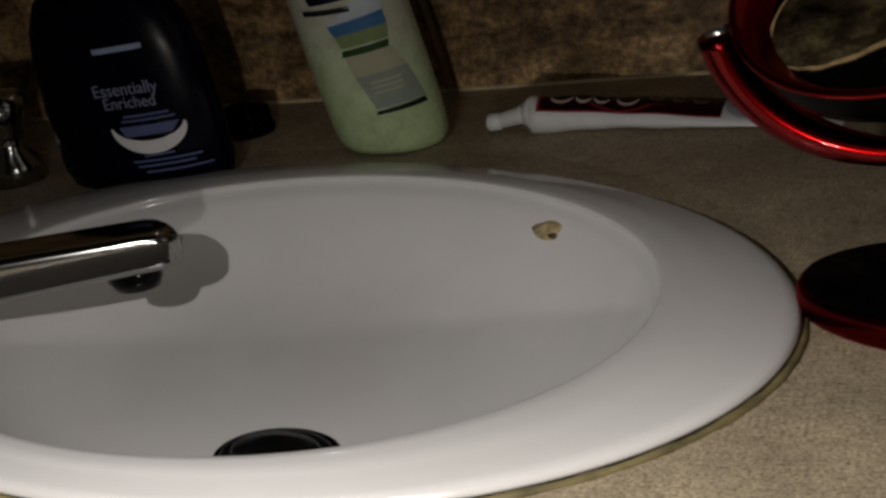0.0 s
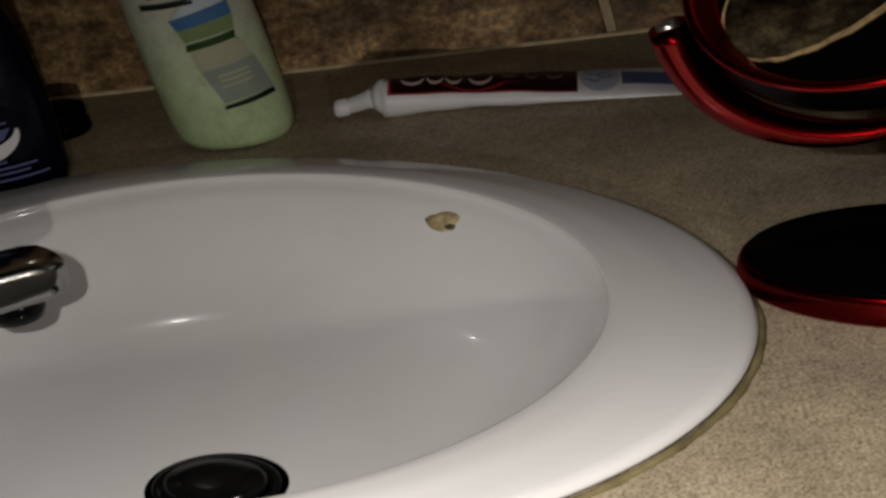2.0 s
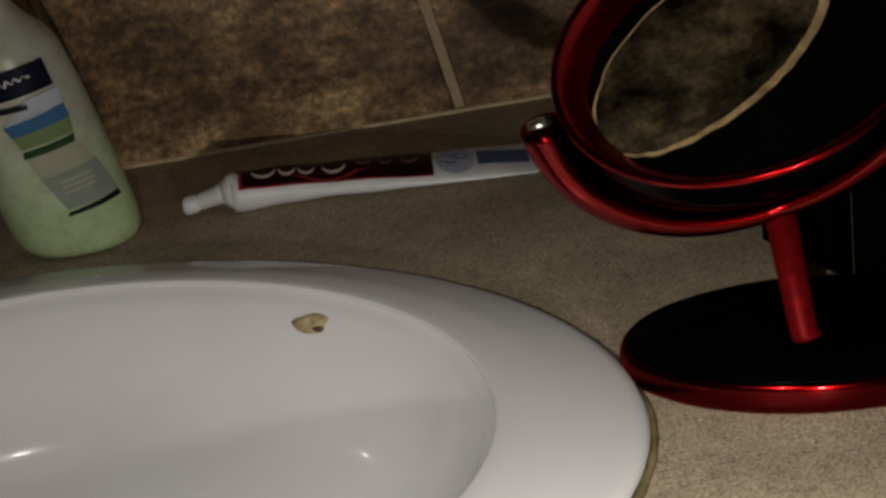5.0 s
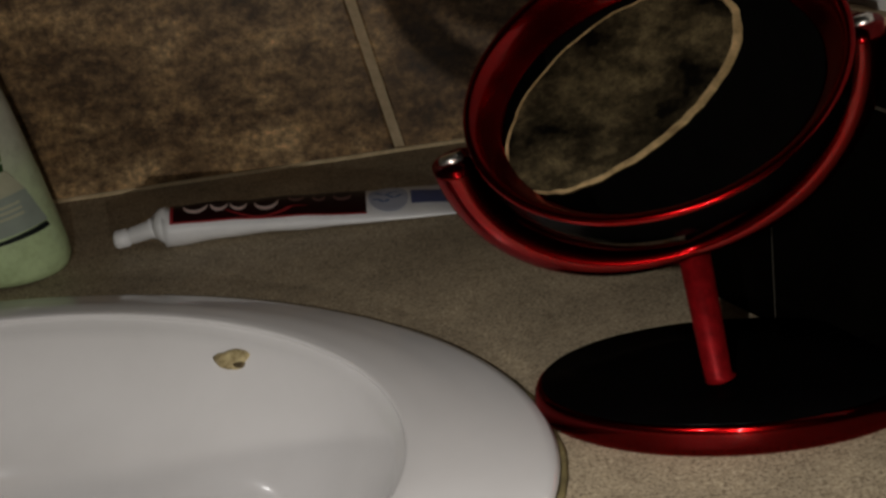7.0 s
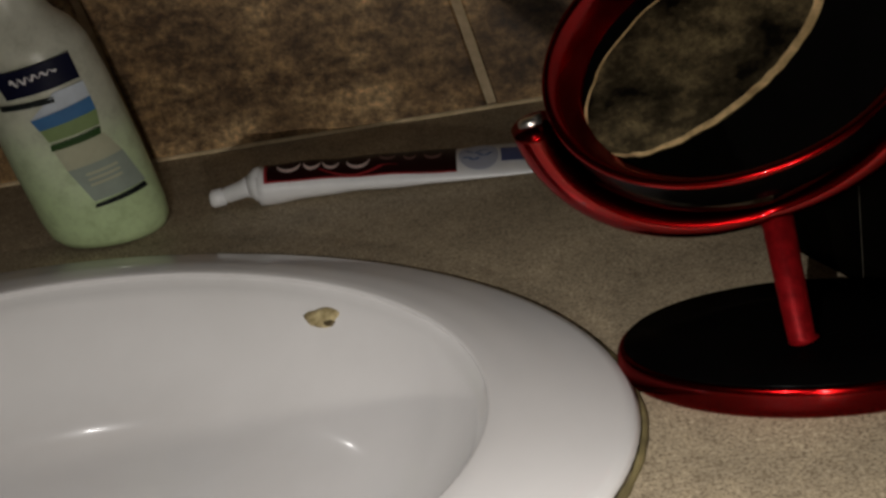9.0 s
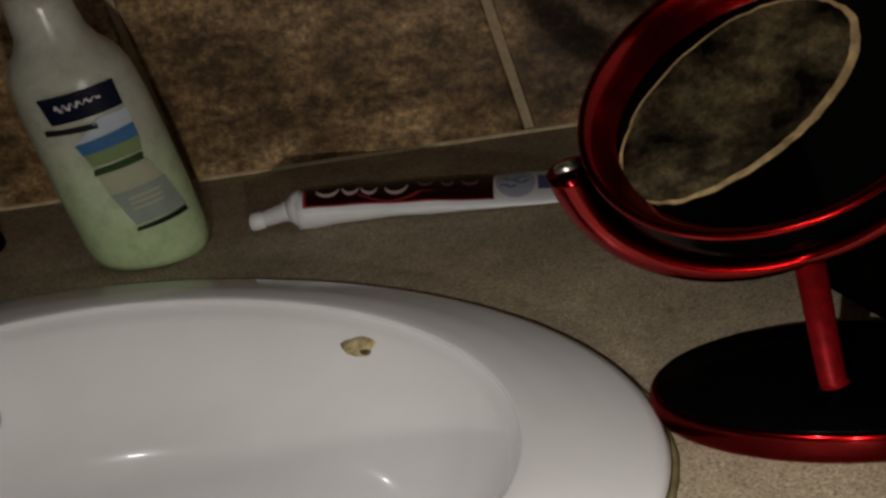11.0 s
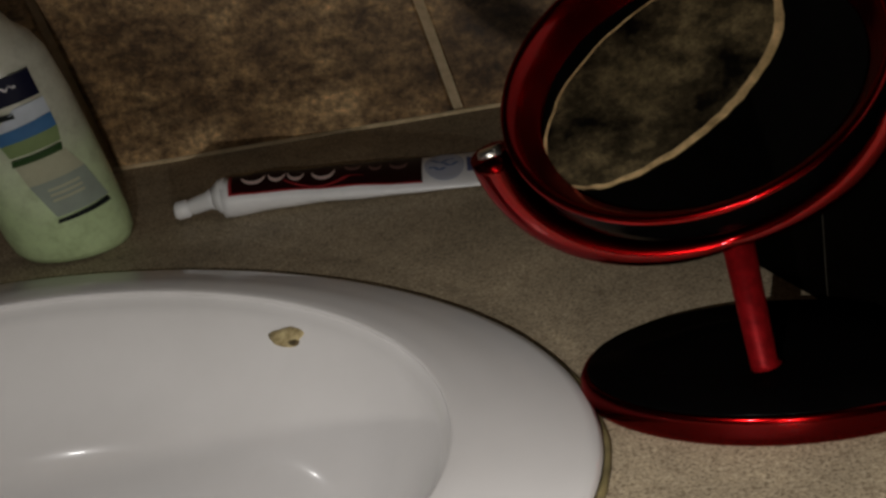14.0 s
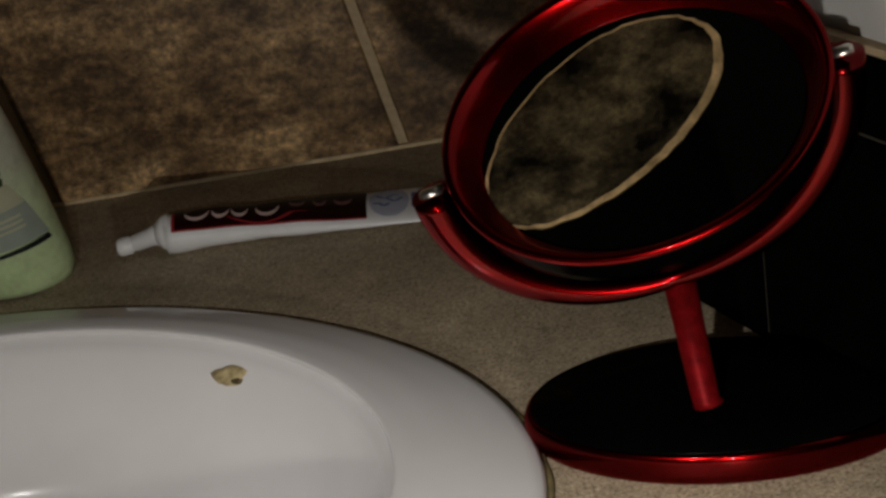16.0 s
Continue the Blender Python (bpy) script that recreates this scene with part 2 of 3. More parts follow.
def box(x0, x1, y0, y1, z0, z1, bevel=0.0, bm=None):
    bm = bm or bmesh.new()
    made = bmesh.ops.create_cube(bm, size=1.0, matrix=Matrix.LocRotScale(((x0 + x1) / 2, (y0 + y1) / 2, (z0 + z1) / 2), None, (x1 - x0, y1 - y0, z1 - z0)))
    if bevel:
        bmesh.ops.bevel(bm, geom=list({e for v in made["verts"] for e in v.link_edges}), offset=bevel, segments=2, affect="EDGES")
    return bm


def grid_on(shape, us, vs, bm=None):
    """A sheet whose corners shape(u, v) gives."""
    bm = bm or bmesh.new()
    rows = [[bm.verts.new(shape(u, v)) for u in us] for v in vs]
    for a, b in zip(rows, rows[1:]):
        for i in range(len(us) - 1):
            bm.faces.new((a[i], a[i + 1], b[i + 1], b[i]))
    return bm


def span(a, b, n):
    return [a + (b - a) * i / (n - 1) for i in range(n)]


# ---------------------------------------------------------------- counter, walls, room
SX, SY, SA, SB, ST = 0.0099, -0.3201, 0.2563, 0.1643, radians(-13.7)  # the basin's outer oval


def on_oval(cx, cy, a, b, turn, ang):
    x, y = a * math.cos(ang), b * math.sin(ang)
    return cx + x * math.cos(turn) - y * math.sin(turn), cy + x * math.sin(turn) + y * math.cos(turn)


def make_counter():
    bm = bmesh.new()
    x0, x1, y0, y1 = -0.44, 0.80, -0.66, -0.013
    seg = 96
    hole, rim = [], []
    for i in range(seg):
        a = 2 * math.pi * i / seg
        x, y = on_oval(SX, SY, SA * 0.965, SB * 0.95, ST, a)
        hole.append((x, y))
        dx, dy = x - SX, y - SY
        k = min(((x1 if dx > 0 else x0) - SX) / dx if abs(dx) > 1e-9 else 1e9, ((y1 if dy > 0 else y0) - SY) / dy if abs(dy) > 1e-9 else 1e9)
        rim.append((SX + dx * k, SY + dy * k))
    for cx, cy in ((x0, y0), (x0, y1), (x1, y0), (x1, y1)):
        i = min(range(seg), key=lambda q: (rim[q][0] - cx) ** 2 + (rim[q][1] - cy) ** 2)
        rim[i] = (cx, cy)
    tops = [bm.verts.new((x, y, 0)) for x, y in hole]
    outs = [bm.verts.new((x, y, 0)) for x, y in rim]
    lows = [bm.verts.new((x, y, -0.03)) for x, y in hole]
    edge = [bm.verts.new((x, y, -0.038)) for x, y in rim]
    for i in range(seg):
        j = (i + 1) % seg
        bm.faces.new((tops[i], outs[i], outs[j], tops[j]))
        bm.faces.new((lows[i], tops[i], tops[j], lows[j]))
        bm.faces.new((outs[i], edge[i], edge[j], outs[j]))
    bmesh.ops.recalc_face_normals(bm, faces=bm.faces)
    return tagged(part("countertop", bm, COUNTER, smooth=False), "speckled beige laminate countertop round the basin", "countertop", kind="structure")


make_counter()

TY = -0.015  # the face of the tiles
TW, TH, GAP, SLANT = 0.2085, 0.230, 0.0060, -0.161


def make_tiled_wall():
    wall = tagged(part("wall_north", box(-0.44, 1.2, TY + 0.003, TY + 0.12, -0.06, 2.3), GROUT, smooth=False), "wall of brown mottled stone tiles with tan grout", "wall", kind="structure")
    rng = random.Random(4)
    for row in range(2):
        for col in range(-2, 4):
            x0 = 0.0093 + col * TW
            z0 = 0.0012 + row * (TH + GAP)
            bm = bmesh.new()
            w, d = TW - GAP, 0.004 + rng.uniform(0, 0.0006)
            corners = [(x0 + SLANT * z0, z0), (x0 + w + SLANT * z0, z0), (x0 + w + SLANT * (z0 + TH), z0 + TH), (x0 + SLANT * (z0 + TH), z0 + TH)]
            back = [bm.verts.new((max(-0.438, x), TY + 0.0029, z)) for x, z in corners]
            ctr = (sum(x for x, _ in corners) / 4, sum(z for _, z in corners) / 4)
            mid = [bm.verts.new((max(-0.438, x), TY + 0.003 - d + 0.0012, z)) for x, z in corners]
            front = [bm.verts.new((max(-0.437, ctr[0] + (x - ctr[0]) * 0.988), TY + 0.003 - d, ctr[1] + (z - ctr[1]) * 0.989)) for x, z in corners]
            for a, b in ((back, mid), (mid, front)):
                for i in range(4):
                    j = (i + 1) % 4
                    bm.faces.new((a[i], a[j], b[j], b[i]))
            bm.faces.new(front)
            bmesh.ops.recalc_face_normals(bm, faces=bm.faces)
            part("tile", bm, TILE, wall, smooth=False)
    part("joint_bead", tube_along([(x, TY - 0.0010 + 0.0002 * math.sin(x * 90), 0.0008) for x in span(-0.436, 0.40, 60)], 0.0014, 8), BEAD, wall, "tan grout bead along the foot of the tiles")
    return wall


def make_room():
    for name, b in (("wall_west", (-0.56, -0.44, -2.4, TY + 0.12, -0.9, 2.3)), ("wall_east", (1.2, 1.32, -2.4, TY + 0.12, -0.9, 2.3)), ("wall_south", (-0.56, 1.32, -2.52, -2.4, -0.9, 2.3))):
        tagged(part(name, box(*b), UNLIT_ROOM, smooth=False), "plain bathroom wall, the unlit room's darkness put into its grey", "wall", kind="structure")
    # Floor and cabinet are out of view and share the near-black shade colour.
    tagged(part("floor", box(-0.56, 1.32, -2.52, 0.11, -0.96, -0.9), SHADE_BLACK, smooth=False), "unseen bathroom floor, the unlit room's darkness put into its near-black", "floor", kind="structure")
    tagged(part("ceiling", box(-0.56, 1.32, -2.52, 0.11, 2.3, 2.36), UNLIT_ROOM, smooth=False), "plain ceiling, the unlit room's darkness put into its grey", "ceiling", kind="structure")
    cab = thing("vanity_cabinet", "unseen near-black vanity cabinet that carries the countertop", "cabinet")
    part("body", box(-0.438, 0.79, -0.63, -0.02, -0.9, -0.12, 0.003), SHADE_BLACK, cab, smooth=False)


make_room()


# ---------------------------------------------------------------- basin
IX, IY, IA, IB = 0.016, -0.3235, 0.190, 0.1370   # the bowl's oval at its lip
DX, DY, DZ = 0.034, -0.373, -0.0475             # the drain


BOWL = [(k, -0.0470 + 0.0556 * k ** 6.2 + (0.0004 if k == 1.0 else 0.0)) for k in (1.0, 0.996, 0.985, 0.97, 0.95, 0.925, 0.895, 0.86, 0.82, 0.77, 0.71, 0.64, 0.56, 0.47, 0.38, 0.28, 0.17)]


def in_bowl(ang, depth, lift=0.0):
    """A point of the bowl at an angle and a height, lifted a little towards the middle."""
    for (k0, z0), (k1, z1) in zip(BOWL, BOWL[1:]):
        if z1 <= depth <= z0:
            k = k0 + (k1 - k0) * (depth - z0) / (z1 - z0)
            break
    t = ((1 - k) / 0.83) ** 1.6
    x, y = on_oval(IX * (1 - t) + DX * t, IY * (1 - t) + DY * t, IA * k, IB * k, ST, ang)
    inward = Vector((IX - x, IY - y, 0)).normalized() + Vector((0, 0, 0.6))
    return Vector((x, y, depth)) + inward.normalized() * lift


def make_basin():
    basin = thing("wash_basin", "white glazed ceramic oval basin with a yellowed caulk edge", "sink")
    rings = []
    for k, z in ((0.985, 0.0005), (0.998, 0.0022), (1.0, 0.0040), (0.992, 0.0061), (0.975, 0.0074), (0.93, 0.0083)):
        rings.append((SX, SY, z, SA * k, SB * k, ST))
    for t, z in ((0.20, 0.0094), (0.40, 0.0100), (0.55, 0.0102), (0.75, 0.0102), (0.95, 0.0102), (0.985, 0.0098)):
        a = SA * 0.93 * (1 - t) + IA * t
        b = SB * 0.93 * (1 - t) + IB * t
        rings.append((SX * (1 - t) + IX * t, SY * (1 - t) + IY * t, z, a, b, ST))
    for k, z in [(1.002, 0.0088), (1.010, 0.0074), (1.009, 0.0058)] + BOWL[2:]:
        t = (max(0.0, 1 - k) / 0.83) ** 1.6
        rings.append((IX * (1 - t) + DX * t, IY * (1 - t) + DY * t, z, IA * k, IB * k, ST))
    part("bowl", loft(rings, 128, False, False), CERAMIC, basin)
    seam = [(*on_oval(SX, SY, SA * 1.004, SB * 1.006, ST, 2 * math.pi * i / 160), 0.0006) for i in range(160)]
    rng = random.Random(3)
    part("caulk", tube_along(seam, [0.0017 + rng.uniform(-0.0005, 0.0006) for _ in seam], 8, close=True), CAULK, basin, "stained yellowish caulk bead")
    ring = loft([(DX, DY, DZ - 0.002, 0.0298, 0.0205, ST), (DX, DY, DZ + 0.0020, 0.0290, 0.0198, ST), (DX, DY, DZ + 0.0022, 0.0262, 0.0172, ST), (DX, DY, DZ - 0.004, 0.0250, 0.0160, ST)], 48, True, True)
    part("drain_ring", ring, DARK_METAL, basin)
    plug = loft([(DX, DY, DZ + 0.000, 0.0232, 0.0148, ST), (DX, DY, DZ + 0.0035, 0.0237, 0.0152, ST), (DX, DY, DZ + 0.0052, 0.0213, 0.0132, ST), (DX, DY, DZ + 0.0058, 0.0112, 0.0076, ST)], 48)
    part("drain_stopper", plug, DARK_METAL, basin, "dark metal pop-up stopper")
    # overflow opening near the lip, crusted with grime
    rng = random.Random(8)
    for name, size, lift, mat, lab, da, dz in (("overflow_hole", 0.80, 0.0009, GRIME, "overflow opening crusted with brown grime", 0, 0), ("overflow_gap", 0.24, 0.0012, DARK_GRIME, "dark brown gap in the overflow", -0.030, -0.0016)):
        bm = bmesh.new()
        rows = []
        n = 30
        wob = [1 + 0.10 * math.sin(3 * q + 1) + 0.05 * math.sin(5 * q) + rng.uniform(-0.03, 0.03) for q in span(0, 2 * math.pi, n + 1)[:-1]]
        for f in (0.05, 0.5, 1.0, 1.03):
            row = []
            for i in range(n):
                q = 2 * math.pi * i / n
                r = f * size * wob[i]
                row.append(bm.verts.new(in_bowl(radians(61.8) + da + 0.068 * r * math.cos(q), -0.0045 + dz + 0.0052 * r * math.sin(q) - 0.0018 * r * math.cos(q), lift if f <= 1 else -0.001)))
            rows.append(row)
        bm.faces.new(rows[0])
        for p, r in zip(rows, rows[1:]):
            for i in range(n):
                k = (i + 1) % n
                bm.faces.new((p[i], p[k], r[k], r[i]))
        bmesh.ops.recalc_face_normals(bm, faces=bm.faces)
        part(name, bm, mat, basin, lab)
    return basin


make_basin()


# ---------------------------------------------------------------- tap
def make_tap():
    tap = thing("tap", "chrome basin tap with a flat spout over the bowl", "tap")
    bx, by = -0.285, -0.415
    part("base", loft([(bx, by, 0.0, 0.030, 0.026, 0), (bx, by, 0.006, 0.030, 0.026, 0), (bx, by, 0.011, 0.025, 0.021, 0), (bx, by, 0.03, 0.021, 0.018, 0), (bx, by, 0.036, 0.012, 0.010, 0)], 40), TAP_CHROME, tap)
    bm = bmesh.new()
    rows = []
    for t in span(0, 0.9, 13) + [0.93, 0.955, 0.975, 0.988, 0.996, 1.0]:
        mid = Vector((bx + 0.006 + (-0.040 - bx) * t, by + (-0.300 - by) * min(1, t * 1.06), 0.033 - 0.009 * t))
        side = Vector((-0.115, 0.245, 0)).normalized()
        q = max(0.0, (t - 0.93) / 0.07)
        k = math.sqrt(max(0.03, 1 - q * q))
        rows.append([])
        for i in range(32):
            c, d = math.cos(2 * math.pi * i / 32), math.sin(2 * math.pi * i / 32)
            across = math.copysign(abs(c) ** 0.4, c) * (0.0170 - 0.0025 * t) * k
            high = math.copysign(abs(d) ** 0.4, d) * (0.0135 - 0.0035 * t) * (0.35 + 0.65 * k)
            rows[-1].append(bm.verts.new(mid + side * across + Vector((0, 0, high))))
    for p, q in zip(rows, rows[1:]):
        for i in range(32):
            bm.faces.new((p[i], p[(i + 1) % 32], q[(i + 1) % 32], q[i]))
    bm.faces.new(rows[0])
    bm.faces.new(rows[-1])
    bmesh.ops.recalc_face_normals(bm, faces=bm.faces)
    part("spout", bm, TAP_CHROME, tap, "flat chrome spout")
    mouth = loft([(-0.062, -0.302, 0.004, 0.0125, 0.010, 0), (-0.062, -0.302, 0.008, 0.014, 0.0115, 0), (-0.062, -0.302, 0.018, 0.014, 0.0115, 0)], 32)
    part("aerator", mouth, DARK_METAL, tap, "dark aerator ring")
    for dx, dy in ((0.040, 0.280), (0.0, -0.085)):
        x, y = bx + dx, by + dy
        h = part("tap_handle", loft([(x, y, 0.0, 0.021, 0.018, 0), (x, y, 0.012, 0.019, 0.016, 0), (x, y, 0.02, 0.012, 0.010, 0), (x, y, 0.034, 0.013, 0.011, 0), (x, y, 0.05, 0.021, 0.018, 0), (x, y, 0.056, 0.018, 0.015, 0)], 10), TAP_CHROME, tap)
    return tap


make_tap()


# ---------------------------------------------------------------- bottles
def bottle_front(cx, cy, rx, ry, lean, proud=0.0004, du=0.0, dz=0.0):
    """Maps (across, height) onto the front of an oval bottle."""
    def put(u, z):
        u, z = u + du, z + dz
        k = max(-0.985, min(0.985, u / rx))
        return Vector((cx + u + lean * z, cy - ry * math.sqrt(1 - k * k) - proud, z))
    return put


def patch(put, pts, n=10):
    """A sheet on a bottle: four corners (u, z), from lower left counter-clockwise."""
    (a, b, c, d) = pts
    def shape(s, t):
        lo = (a[0] + (b[0] - a[0]) * s, a[1] + (b[1] - a[1]) * s)
        hi = (d[0] + (c[0] - d[0]) * s, d[1] + (c[1] - d[1]) * s)
        return put(lo[0] + (hi[0] - lo[0]) * t, lo[1] + (hi[1] - lo[1]) * t)
    return grid_on(shape, span(0, 1, n), span(0, 1, 5))


def ribbon(put, line, width, n=1):
    bm = bmesh.new()
    rows = []
    for i, (u, z) in enumerate(line):
        a = line[max(0, i - 1)]
        b = line[min(len(line) - 1, i + 1)]
        du, dz = b[0] - a[0], b[1] - a[1]
        q = math.hypot(du, dz) or 1
        w = width[i] if isinstance(width, list) else width
        rows.append((bm.verts.new(put(u - dz / q * w / 2, z + du / q * w / 2)), bm.verts.new(put(u + dz / q * w / 2, z - du / q * w / 2))))
    for a, b in zip(rows, rows[1:]):
        bm.faces.new((a[0], a[1], b[1], b[0]))
    return bm


def make_lotion_bottle():
    cx, cy, lean = 0.0040, -0.109, -0.160
    ob = thing("lotion_bottle", "half-full bottle of pale green lotion on the counter behind the basin", "bottle")
    prof = [(0.0, 0.026, 0.016), (0.002, 0.032, 0.021), (0.007, 0.0355, 0.0245), (0.016, 0.037, 0.026), (0.05, 0.0378, 0.0265), (0.09, 0.0372, 0.026), (0.112, 0.0352, 0.0245), (0.121, 0.031, 0.022), (0.127, 0.0245, 0.0185), (0.134, 0.0205, 0.0165), (0.150, 0.0185, 0.0155), (0.158, 0.017, 0.015)]
    part("bottle_body", loft([(cx + lean * z, cy, z, rx * 0.925, ry, 0) for z, rx, ry in prof], 64), LOTION, ob)
    cap = [(0.158, 0.0195, 0.0175), (0.160, 0.0205, 0.0185), (0.190, 0.0195, 0.0175), (0.193, 0.017, 0.015)]
    part("cap", loft([(cx + lean * z, cy, z, rx, ry, 0) for z, rx, ry in cap], 48), make_mottled("pale_cap", (0.28, 0.28, 0.24), (0.34, 0.34, 0.30), 40, 0.35), ob, "pale flip cap")
    put = bottle_front(cx, cy, 0.0357, 0.0268, lean, 0.0004, -0.0012, 0.009)
    put2 = bottle_front(cx, cy, 0.0357, 0.0268, lean, 0.0008, -0.0012, 0.009)
    part("logo_panel", patch(put, [(-0.010, 0.083), (0.028, 0.087), (0.028, 0.101), (-0.012, 0.097)]), NAVY_PRINT, ob, "navy label panel")
    line = [(-0.004 + 0.024 * i / 30, 0.0915 + 0.0035 * i / 30 + 0.0022 * math.sin(i * 1.25) * (1 - i / 45)) for i in range(31)]
    part("logo_mark", ribbon(put2, line, [0.0008 + 0.0005 * math.sin(i * 0.9) for i in range(31)]), PALE, ob, "white script mark")
    part("label_bar", patch(put, [(-0.016, 0.077), (0.013, 0.0785), (0.013, 0.0815), (-0.016, 0.080)]), INK, ob)
    part("label_sky", patch(put, [(-0.003, 0.071), (0.0285, 0.0755), (0.0285, 0.085), (0.014, 0.0835)]), SKY_PRINT, ob)
    part("label_sea", patch(put2, [(-0.001, 0.065), (0.0285, 0.069), (0.0285, 0.0765), (-0.003, 0.071)]), BLUE_PRINT, ob)
    part("label_grass", patch(put, [(0.001, 0.058), (0.027, 0.061), (0.0285, 0.069), (-0.001, 0.065)]), GRASS_PRINT, ob)
    part("label_shade", patch(put2, [(0.000, 0.053), (0.026, 0.056), (0.027, 0.060), (0.001, 0.0565)]), GREEN_PRINT, ob)
    part("label_cream", patch(put, [(0.003, 0.041), (0.031, 0.044), (0.027, 0.056), (0.001, 0.053)]), CREAM_PRINT, ob)
    part("label_grey", patch(put, [(0.009, 0.022), (0.034, 0.024), (0.031, 0.044), (0.003, 0.041)]), GREY_PRINT, ob)
    for z in (0.0365, 0.0335, 0.0305):
        part("text_line", patch(put2, [(0.011, z), (0.027, z + 0.0016), (0.027, z + 0.003), (0.011, z + 0.0014)]), CREAM_PRINT, ob)
    part("label_stroke", patch(put2, [(0.008, 0.0185), (0.034, 0.0205), (0.0335, 0.0235), (0.009, 0.0205)]), INK, ob)
    return ob


make_lotion_bottle()


def make_navy_bottle():
    cx, cy, lean = -0.1380, -0.148, -0.055
    ob = thing("body_lotion_bottle", "dark navy body lotion bottle with white print beside the basin", "bottle")
    prof = [(0.0, 0.045, 0.017), (0.003, 0.053, 0.021), (0.012, 0.0565, 0.0235), (0.05, 0.0572, 0.024), (0.08, 0.055, 0.0235), (0.098, 0.0505, 0.022), (0.113, 0.043, 0.0195), (0.124, 0.031, 0.017), (0.130, 0.022, 0.015)]
    part("bottle_body", loft([(cx + lean * z, cy, z, rx, ry, 0) for z, rx, ry in prof], 72), NAVY, ob)
    part("cap", loft([(cx + lean * z, cy, z, rx, ry, 0) for z, rx, ry in [(0.130, 0.026, 0.017), (0.132, 0.027, 0.018), (0.158, 0.026, 0.017), (0.160, 0.023, 0.015)]], 48), NAVY, ob, "navy flip cap")
    put = bottle_front(cx, cy - 0.0005, 0.0575, 0.0245, lean, 0.0006, 0.013, 0.010)
    part("logo_bar", patch(put, [(-0.0110, 0.0756), (0.0190, 0.0768), (0.0190, 0.0800), (-0.0110, 0.0787)]), BLUE_GREY, ob, "white brand mark as a plain bar")
    for z0, z1, u0, u1 in ((0.0375, 0.0388, -0.004, 0.023), (0.0348, 0.0360, -0.006, 0.026)):
        part("text_line", patch(put, [(u0, z0), (u1, z0 + 0.0008), (u1, z1 + 0.0008), (u0, z1)]), MID_BLUE, ob)
    for word, u, z, size in (("Essentially", -0.0185, 0.0508, 0.0104), ("Enriched", -0.0140, 0.0432, 0.0098)):
        cu = bpy.data.curves.new("wording", "FONT")
        cu.body, cu.size, cu.extrude = word, size, 0.0002
        cu_ob = new("wording_curve", cu)
        bpy.context.view_layer.update()
        letters = bpy.data.meshes.new_from_object(cu_ob)
        bpy.data.objects.remove(cu_ob)
        to = new("wording", letters)
        to.data.materials.clear()
        to.data.materials.append(plain("pale_blue_wording", (0.22, 0.24, 0.36)))
        to.parent = ob
        to.matrix_basis = Matrix.Translation((cx + u + 0.013 + lean * (z + 0.010), cy - 0.0262, z + 0.010)) @ Matrix.Rotation(radians(90), 4, "X") @ Matrix.Rotation(radians(2.5), 4, "Z")
    arc = [(0.0085 + 0.0215 * math.cos(a), 0.0325 - 0.0130 * math.sin(a)) for a in span(math.pi * 0.98, 0.02, 25)]
    part("swoosh", ribbon(bottle_front(cx, cy - 0.0005, 0.0575, 0.0245, lean, 0.0014, 0.013, 0.010), arc, [0.0012 + 0.0068 * math.sin(math.pi * i / 24) for i in range(25)]), PALE, ob, "white crescent print")
    low = bottle_front(cx, cy - 0.0005, 0.0575, 0.0245, lean, 0.0003, 0.013, 0.010)
    part("swoosh_fill", patch(low, [(-0.006, 0.026), (0.022, 0.027), (0.027, 0.033), (-0.009, 0.032)]), MID_BLUE, ob)
    for z, u0, u1 in ((0.0135, 0.002, 0.020), (0.0103, -0.006, 0.034), (0.0073, -0.004, 0.030), (0.0038, 0.000, 0.038)):
        part("text_line", patch(put, [(u0, z), (u1, z + 0.0009), (u1, z + 0.0021), (u0, z + 0.0012)]), MID_BLUE, ob)
    return ob


make_navy_bottle()


# Faucet-like black object of unclear kind, built as a small lidded jar.
def make_black_object():
    x, y = -0.112, -0.072
    ob = thing("black_glossy_object", "small glossy black faucet-like object by the tiled wall, built as a lidded jar", "jar")
    part("object_body", loft([(x, y, 0.0, 0.017, 0.014, 0), (x, y, 0.002, 0.0185, 0.0155, 0), (x, y, 0.008, 0.0175, 0.0145, 0), (x, y, 0.010, 0.0155, 0.0125, 0)], 40), BLACK, ob)
    part("lid", loft([(x, y, 0.0101, 0.0165, 0.0135, 0), (x, y, 0.0112, 0.0172, 0.0142, 0), (x, y, 0.016, 0.0168, 0.0138, 0), (x, y, 0.018, 0.012, 0.0095, 0)], 40), BLACK, ob, "black lid")


make_black_object()


